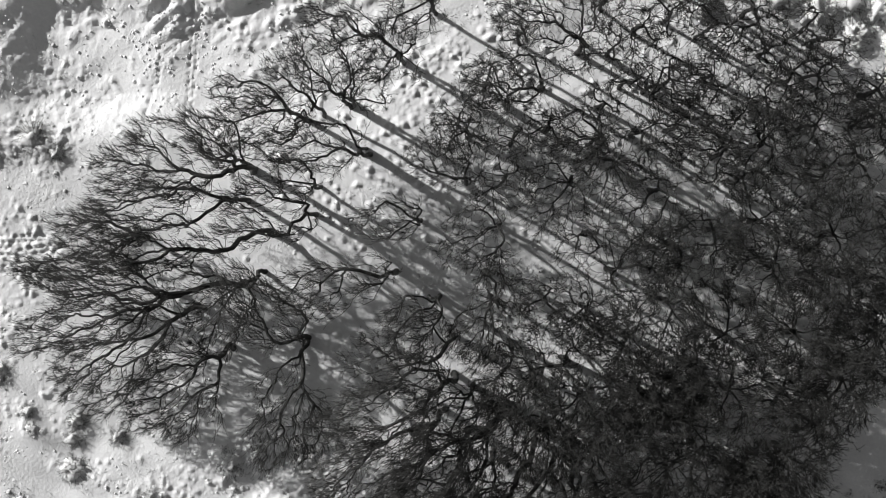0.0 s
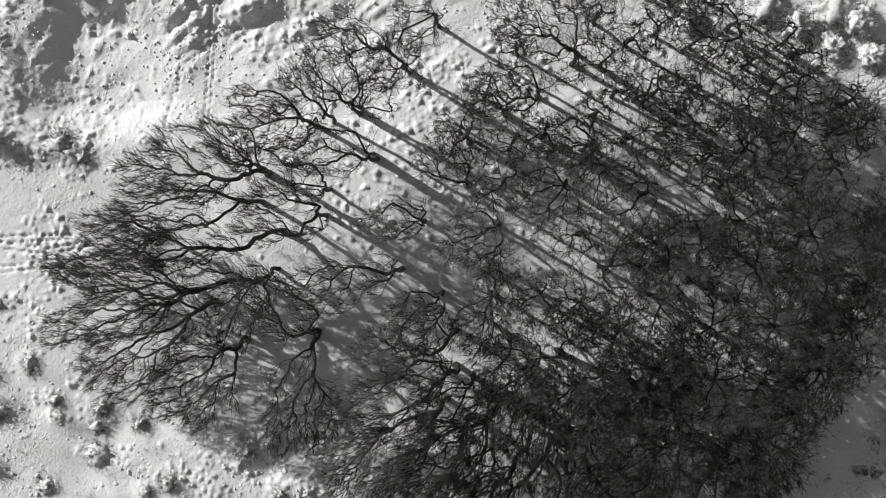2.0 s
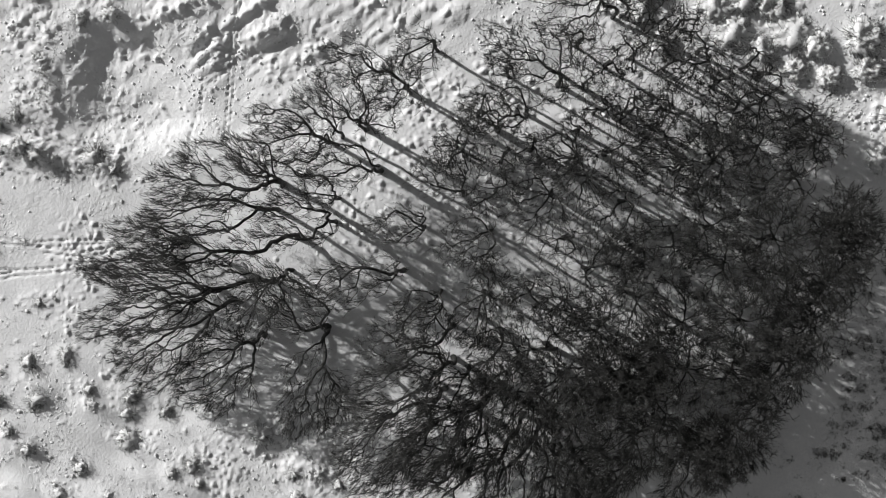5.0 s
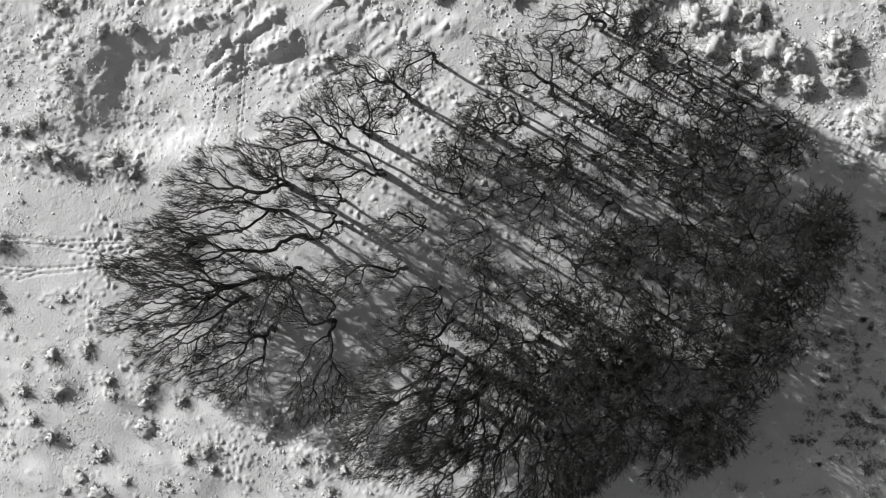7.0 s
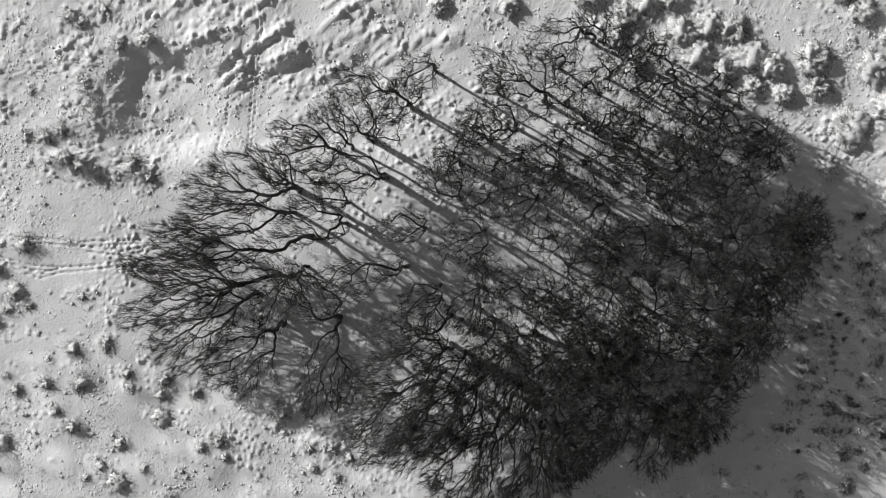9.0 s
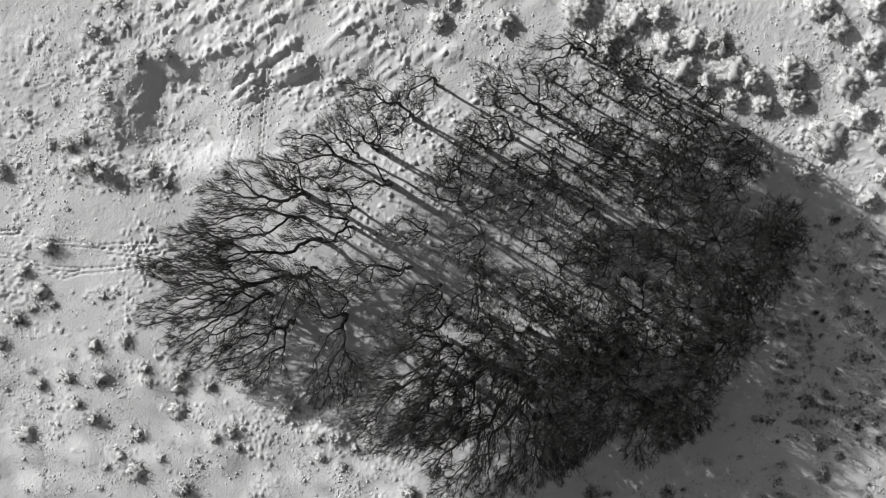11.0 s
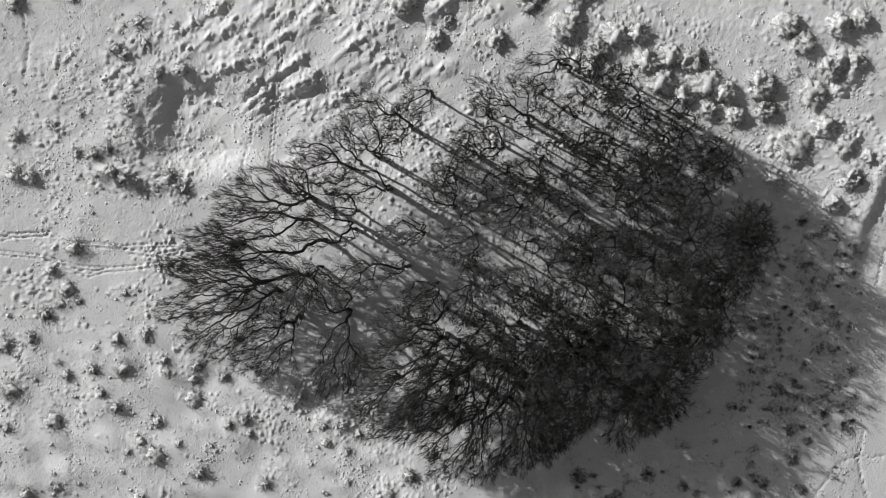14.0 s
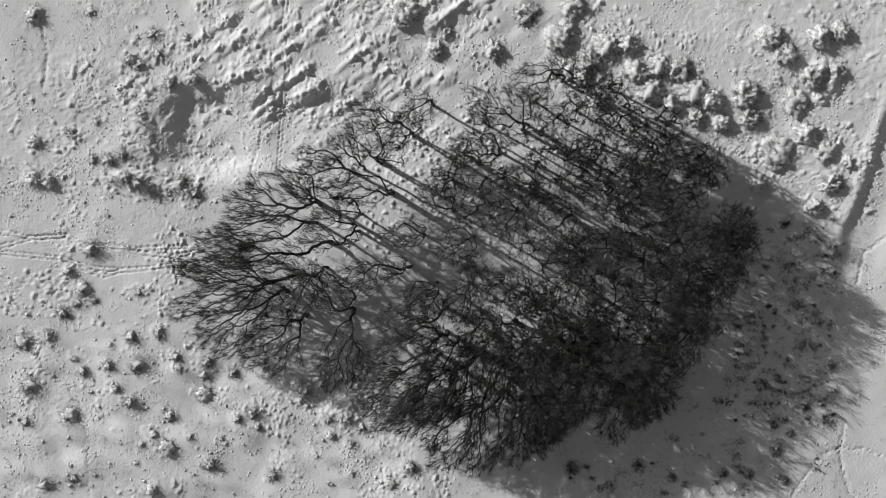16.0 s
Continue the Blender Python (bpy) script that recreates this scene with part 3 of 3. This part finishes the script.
def tree(x, y, ox, oy, long, broad, tall, low, deep, droop, dense, coarse, curl, comb, group, label):
    """low: the height of the fork as a share of the tree's; deep: how deep the crown is, as such a share; droop: how far its outer end hangs down; curl: how crooked the limbs are; comb: how far the twigs run outwards side by side; coarse: how thick they are."""
    z = ground_z(x, y) - 0.15
    root = tagged(new("tree"), label, "tree", group)
    root.location = (x, y, z)
    lean = math.hypot(ox, oy)
    u = np.array([ox, oy]) / lean if lean > 0.3 else unit(rng.normal(0, 1, 2))
    v = np.array([-u[1], u[0]])
    fork = np.array([ox * 0.1, oy * 0.1, tall * rng.uniform(low - 0.05, low + 0.05)])
    # places that the crown fills, most of them towards its outer shell
    n = int(np.clip(60 + (14 + 12 * comb) * long * broad, 120, 560))
    rad, ang = rng.random(n) ** (0.5 - 0.08 * comb), rng.uniform(0, 6.283, 3 * n)
    ang = ang[np.argsort(rng.random(3 * n) ** (1 / (1.0 + 0.4 * comb * np.cos(ang))))[-n:]]  # more of them on the side it leans to
    k = 1 + 0.16 * np.sin(3 * ang + rng.uniform(0, 6)) + 0.1 * np.sin(7 * ang + rng.uniform(0, 6))  # an uneven outline
    flat = np.array([ox, oy]) + (rad * k * np.cos(ang))[:, None] * u * long + (rad * k * np.sin(ang))[:, None] * v * broad
    out = np.linalg.norm(flat - fork[:2], axis=1) / (long + lean)
    high = tall * (1 - droop * np.clip(out, 0, 1) ** 2) * (1 - 0.08 * rad ** 2)
    up = np.maximum(high - rng.random(n) ** 1.3 * deep * tall, fork[2] + 0.25 + 0.12 * tall * rng.random(n))
    pts = np.concatenate([fork[None], np.column_stack([flat, up])])
    parent, order = grown(pts, 0, 0.5 + 0.12 * comb - 0.1 * curl)
    child = np.full(n + 1, -1)
    tips = np.ones(n + 1)
    for i in order[:0:-1]:
        p = parent[i]
        if child[p] < 0 or tips[i] > tips[child[p]]:
            child[p] = i
        tips[p] += tips[i]
    girth = 0.0128 * tips ** 0.435
    thick = girth[0] * 1.05
    # one trunk or two from the same root
    for i in range(2 if rng.random() < 0.3 else 1):
        bow = np.linspace(0, 1, 8)
        stem = np.stack([fork[0] * bow ** 2, fork[1] * bow ** 2, fork[2] * bow], 1)
        stem[1:7, :2] += np.sin(bow[1:7] * math.pi)[:, None] * rng.normal(0, 0.16, 2) + rng.normal(0, 0.04, (6, 2))
        if i:
            stem[:, :2] += np.outer(1 - bow, rng.normal(0, 0.35, 2))
        r = thick * (1.12 - 0.22 * bow) * (0.75 if i else 1)
        r[0] *= 1.35
        r[1] *= 1.12
        part("trunk", mesh_of("trunk", *tubes(stem[None], r[None], 9), BARK), root)
    # links, smooth along the main line through each joint
    ids = np.arange(1, n + 1)
    way = np.zeros((n + 1, 3))
    way[0] = unit(np.array([ox * 0.15, oy * 0.15, 1.0]))
    way[ids] = unit(pts[ids] - pts[parent[ids]])
    on = child[ids] >= 0
    tang = way.copy()
    tang[ids[on]] = unit(way[ids[on]] + way[child[ids[on]]])
    tang[ids] = unit(tang[ids] + rng.normal(0, 0.16 + 0.28 * curl, (n, 3)))
    main = child[parent[ids]] == ids
    first = np.where((main | (parent[ids] == 0))[:, None], tang[parent[ids]], unit(0.55 * tang[parent[ids]] + way[ids]))
    path = bent(pts[parent[ids]], pts[ids], first, tang[ids], 5)
    g0 = np.where(main, girth[parent[ids]], np.minimum(girth[ids] * 1.12, girth[parent[ids]]))
    g0 = np.where(parent[ids] == 0, girth[ids] * 1.15, g0)
    fat = g0[:, None] + (girth[ids] - g0)[:, None] * np.linspace(0, 1, 5)[None]
    path[:, 1:4] += rng.normal(0, 0.12 + 0.06 * curl, (n, 3, 3)) * np.where(fat[:, :1, None] > 0.06, 0.5, 1.0) * np.linalg.norm(pts[ids] - pts[parent[ids]], axis=1)[:, None, None] * 0.5
    # each bough from the fork is a limb
    limb = np.zeros(n + 1, int)
    for i in order[1:]:
        limb[i] = i if parent[i] == 0 else limb[parent[i]]
    for i in ids[parent[ids] == 0]:
        of = limb[ids] == i
        heavy = of & (fat[:, 0] > 0.05)
        fine = of & ~heavy
        pieces = [tubes(path[sel, ::skip], fat[sel, ::skip], sides) for sel, sides, skip in ((heavy, 6, 1), (fine, 3, 2)) if sel.any()]
        part("limb", mesh_of("limb", *joined(*pieces), BARK), root)
    # branchlets off the thinner links, twigs off those, and finer shoots on the twigs
    thin = path[girth[ids] < 0.06][:, 1:]
    radial = lambda q: unit((q - fork) * np.array([1, 1, 0.25]))
    loose = 0.36 + 0.25 * curl
    light = 0.85 * comb * max(0.0, float(np.dot(u, SUN_FROM[:2]))) * np.array(to_sun)  # shoots on the sunny side reach for the light

    def shoots(paths, m, least, most, along):
        i, j, f = rng.integers(0, len(paths), m), rng.integers(0, paths.shape[1] - 1, m), rng.random((m, 1))
        a, b = paths[i, j], paths[i, j + 1]
        p = a + (b - a) * f
        d = unit(unit(b - a) * along + comb * 0.5 * radial(p) + light + rng.normal(0, loose, p.shape))
        return p, d, rng.uniform(least, most, m)

    area = math.pi * long * broad
    m = int(dense * area)
    p, d, far = shoots(thin, m // 6, 0.35, 0.95 - 0.2 * curl, 0.8)
    branch = wander(p, d, far, 2, 0.2 + 0.2 * curl, 0.02)
    p, d, far = shoots(branch, m * 2 // 6, 0.22, 0.6 - 0.15 * curl, 0.9)
    tip = p + d * far[:, None]
    q, e, far = shoots(np.stack([p, tip], 1), m * 3 // 6, 0.15, 0.4 - 0.1 * curl, 1.0)
    fibres = tubes(branch, np.repeat([[0.017, 0.013, 0.01]], len(branch), 0) * coarse, 3)
    twigs = joined(fibres, spikes(p, tip, coarse * rng.uniform(0.010, 0.014, len(p))), spikes(q, q + e * far[:, None], np.full(len(q), 0.0095 * coarse)))
    part("crown", mesh_of("crown", *twigs, TWIG), root, "dense fine bare twigs", "stuff")
    return root


for rows_, dense, coarse, wide, high, low, deep, droop, curl, comb, where, label in (
    (WEST, 158, 1.0, 1.0, 0.62, 0.3, 0.3, 0.55, 0.2, 1.0, "trees on the west edge", "bare dark spreading tree leaning out over sunlit snow"),
    (NORTH_WEST, 145, 1.0, 1.0, 0.86, 0.46, 0.2, 0.2, 0.3, 1.0, "trees on the north-west edge", "bare dark tree with limbs fanned out over the snow"),
    (NORTH + NORTH_INNER, 118, 1.0, 1.0, 0.92, 0.54, 0.24, 0.2, 0.6, 0.5, "trees on the north edge", "bare dark gnarled tree casting a long shadow on snow"),
    (NORTH_EAST, 92, 1.1, 0.88, 0.95, 0.52, 0.25, 0.1, 0.7, 0.25, "trees at the north-east side", "bare dark crooked tree above striped shadows on snow"),
    (MIDDLE, 106, 1.1, 1.06, 0.95, 0.5, 0.3, 0.1, 0.55, 0.4, "trees inside the clump", "bare dark tree crowded among others above striped shadows"),
    (SOUTH + SOUTH_INNER, 164, 1.15, 1.0, 0.9, 0.4, 0.3, 0.3, 0.2, 1.0, "trees on the south edge", "bare dark tree with drooping fans of fine twigs"),
    (AMONG, 105, 1.15, 1.05, 0.95, 0.50, 0.3, 0.1, 0.55, 0.4, "trees inside the clump", "bare dark tree crowded among others above striped shadows"),
    (EAST, 120, 1.15, 1.0, 0.95, 0.48, 0.35, 0.1, 0.5, 0.4, "trees on the east side", "bare dark tree in the dense shaded part"),
    (FAR_EAST, 150, 1.2, 1.14, 0.95, 0.40, 0.5, 0.15, 0.25, 0.8, "trees inside the dense shade", "bare nearly black tree in the dense shaded part"),
    (SHADED_EDGE, 200, 1.25, 1.15, 0.9, 0.36, 0.56, 0.2, 0.25, 0.9, "trees on the shaded edge", "bare nearly black tree beside shaded snow"),
):
    for x, y, ox, oy, *size in rows_:
        long, broad = size[0] * wide, size[-1] * wide
        tree(x, y, ox, oy, long, broad, (8.6 + 0.12 * (long + broad) + rng.uniform(-0.4, 0.4)) * high, low, deep, droop, dense, coarse, curl, comb, where, label)

# ---- shrubs under snow ----


def shrub(seed, fine, wide, tall, n):
    """A shrub about one metre in radius: a broken dome of caught snow with stems all through it."""
    r = np.random.default_rng(seed)
    root = new("shrub")
    bm = bmesh.new()
    bmesh.ops.create_icosphere(bm, subdivisions=fine, radius=1.0)
    off = Vector((seed * 3.1, seed * 1.7, 0.0))
    for v in bm.verts:
        q = v.co.copy()
        spread = wide * (0.85 + 0.4 * noise.noise(q * 1.3 + off))
        at = Vector((q.x * spread, q.y * spread, q.z * tall * (0.75 + 0.5 * noise.noise(q * 1.8 - off))))
        v.co = at + q * (0.26 * noise.noise(at * 3.4 + off) + 0.16 * noise.noise(at * 7.5 + off) + 0.07 * noise.noise(at * 15.0 + off))
    me = bpy.data.meshes.new("snow_cap")
    bm.to_mesh(me)
    bm.free()
    me.shade_smooth()
    me.materials.append(SHRUB_SNOW)
    part("snow_cap", me, root, "broken lumps of snow caught in the stems")
    a, far = r.uniform(0, 6.28, n), r.random(n) ** 0.7
    foot = np.stack([0.55 * far * np.cos(a), 0.55 * far * np.sin(a), np.full(n, -0.05)], 1)
    tip = np.stack([1.15 * far * np.cos(a), 1.15 * far * np.sin(a), tall * (1.1 - 0.75 * far * far) * r.uniform(0.7, 1.2, n)], 1) + r.normal(0, 0.12, (n, 3))
    side = foot + (tip - foot) * r.uniform(0.4, 0.9, (n, 1))
    tip2 = side + unit(tip - foot + r.normal(0, 0.6, foot.shape)) * 0.35
    part("brushwood", mesh_of("brushwood", *joined(spikes(foot, tip, np.full(n, 0.018)), spikes(side, tip2, np.full(n, 0.014))), STEM), root, "bare dark stems", "stuff")
    return root


KINDS = [shrub(40 + i, *how) for i, how in enumerate((
    (3, 0.55, 0.4, 170), (3, 0.65, 0.42, 160), (3, 0.75, 0.4, 150),  # low and twiggy
    (4, 0.9, 0.5, 300), (4, 0.97, 0.58, 240), (4, 1.0, 0.5, 180),  # bushy, laden with snow
    (2, 0.3, 0.25, 320),  # dark, with hardly any snow
    (2, 0.6, 0.45, 60)))]  # tiny
MORE = [(x, y) for x, y in zip(rng.uniform(-52, -4, 420), rng.uniform(-30, -4, 420)) if x + 1.35 * y < -34 and y < -0.6 * (x + 40)][:170]
MORE_NW = [(x, y) for x, y in zip(rng.uniform(-51, -27, 150), rng.uniform(4, 30, 150)) if value_noise(np.array([x]), np.array([y]), 4.0, 17.7)[0] > -0.02][:70]
for spots, low, high, first, where, label in (
    (MORE, 0.25, 0.5, 7, "small shrubs on the south-west slope", "tiny twiggy shrub poking out of sunlit snow"),
    (MORE_NW, 0.2, 0.5, 7, "small shrubs on the western snow", "tiny twiggy shrub poking out of sunlit snow"),
    (SHRUBS_SW, 0.6, 0.85, 0, "shrubs on the south-west slope", "low dark shrub half buried in sunlit snow"),
    (SHRUBS_S, 0.6, 0.85, 0, "shrubs on the south-west slope", "low dark shrub half buried in sunlit snow"),
    (BUSHES_NE, 0.85, 1.05, 3, "shrubs at the north-east edge", "snow-laden bushy shrub beside the trees"),
    (BUSHES_E, 0.75, 1.0, 3, "shrubs on the eastern snow", "dark bushy shrub capped with lumps of snow"),
    ([(-22.3, 1.1), (-23.0, -0.7)], 0.9, 1.1, 6, "thickets under the west edge", "dense black bush under the outer tree limbs"),
    (SHRUBS_SHADE, 0.5, 0.95, 6, "shrubs on the shaded snow", "small dark shrub on shaded snow"),
    (SHRUBS_NW, 0.6, 0.9, 0, "shrubs on the north-west bank", "dark shrub sticking out of a snowy bank"),
):
    for x, y, *wide in spots:
        s = rng.uniform(low, high) * (wide[0] if wide else 1.0)
        ob = copy_thing(KINDS[first + rng.integers(3 if first < 6 else 1)], Matrix.LocRotScale((x, y, ground_z(x, y) - 0.05), Euler((0, 0, rng.uniform(0, 6.28))), (s * rng.uniform(0.85, 1.2), s, min(s, 1.25) * rng.uniform(0.8, 1.1))))
        tagged(ob, label, "shrub", where)
for ob in KINDS:
    for o in (*ob.children_recursive, ob):
        bpy.data.objects.remove(o)

# ---- crumbs of snow fallen and blown together, too many to count ----
n = 60000
cx, cy = rng.uniform(-52, 52, n), rng.uniform(-30, 30, n)
crowd = value_noise(cx, cy, 7.0, 21.2) + 0.9 * value_noise(cx, cy, 1.6, 22.1) + 0.25 * smooth(2, 16, cy) + rng.normal(0, 0.2, n)
keep = (crowd > 0.36) & (np.hypot(cx, cy + 1) > 17) & ((cx < 26) | (cy > 8))
cx, cy = cx[keep][:5000], cy[keep][:5000]
n = len(cx)
ring = np.arange(6) * math.pi / 3
size = (0.05 + 0.09 * rng.random(n) ** 2)[:, None, None] * np.array([1, 1, 0.6])
spin = rng.uniform(0, 6.28, (n, 1))
rings = []
for wide, high in ((1.0, -0.4), (0.75, 0.75)):
    k = wide * rng.uniform(0.7, 1.25, (n, 6))
    rings.append(np.stack([k * np.cos(ring + spin), k * np.sin(ring + spin), high * rng.uniform(0.8, 1.2, (n, 6))], -1))
dots = np.concatenate(rings + [np.tile([[[0.0, 0.0, 1.1]]], (n, 1, 1))], 1) * size
dots += np.stack([cx, cy, [ground_z(x, y) for x, y in zip(cx, cy)]], -1)[:, None]
one = [q for i in range(6) for q in (i, (i + 1) % 6, 6 + i, (i + 1) % 6, 6 + (i + 1) % 6, 6 + i, 6 + i, 6 + (i + 1) % 6, 12)]
crumbs = new("snow_crumbs", mesh_of("snow_crumbs", dots.reshape(-1, 3), (np.arange(n)[:, None] * 13 + np.array(one)).reshape(-1), np.full(n * 18, 3), SNOW))
tagged(crumbs, "small crumbs of snow strewn over the slope", "snow", kind="stuff")

# ---- dry grass poking through the snow ----


def tufts(name, label, xs, ys, blades, height, width):
    foot = np.stack([np.repeat(xs, blades), np.repeat(ys, blades), np.repeat([ground_z(a, b) for a, b in zip(xs, ys)], blades)], 1)
    foot[:, :2] += rng.normal(0, 0.09, (len(foot), 2))
    foot[:, 2] -= 0.03
    way = unit(np.stack([rng.normal(0, 0.7, len(foot)), rng.normal(0, 0.7, len(foot)), np.full(len(foot), 0.7)], 1))
    tip = foot + way * (height * rng.uniform(0.5, 1.2, len(foot)))[:, None]
    ob = new(name, mesh_of(name, *spikes(foot, tip, np.full(len(foot), width)), GRASS))
    return tagged(ob, label, "grass", kind="stuff")


def scatter(n, x0, x1, y0, y1, size, least, shift):
    x, y = rng.uniform(x0, x1, n), rng.uniform(y0, y1, n)
    keep = value_noise(x, y, size, shift) + 0.5 * value_noise(x, y, size / 3, shift + 2) > least
    return x[keep], y[keep]


clump = lambda n, x0, x1, y0, y1: [np.concatenate(q) for q in zip(*(
    (cx + rng.normal(0, w, k), cy + rng.normal(0, w * 0.6, k))
    for cx, cy, w, k in zip(rng.uniform(x0, x1, n), rng.uniform(y0, y1, n), rng.uniform(0.1, 0.55, n), (2 + 26 * rng.random(n) ** 3).astype(int))))]
tufts("grass_shade", "dark dry grass tufts on shaded snow", *clump(420, 33, 46.3, -20, 4), 5, 0.24, 0.019)
tufts("grass_fringe", "scattered dark grass tufts at the edge of the shade", *clump(100, 14, 46, -28.5, -17), 5, 0.28, 0.02)
tufts("grass_open", "dry grass stalks poking through the snow", *scatter(11000, -52, 52, -30, 30, 3.0, 0.2, 5.7), 6, 0.24, 0.012)
tufts("grass_bank", "tall dry grass along the top of the bank", rng.normal(-33.6, 0.7, 110), rng.normal(14.2, 2.6, 110), 7, 0.6, 0.01)
tufts("grass_ridge", "tall dry grass on a low snowy ridge", rng.uniform(-38, -28.5, 80), rng.normal(7.9, 0.8, 80), 7, 0.5, 0.011)
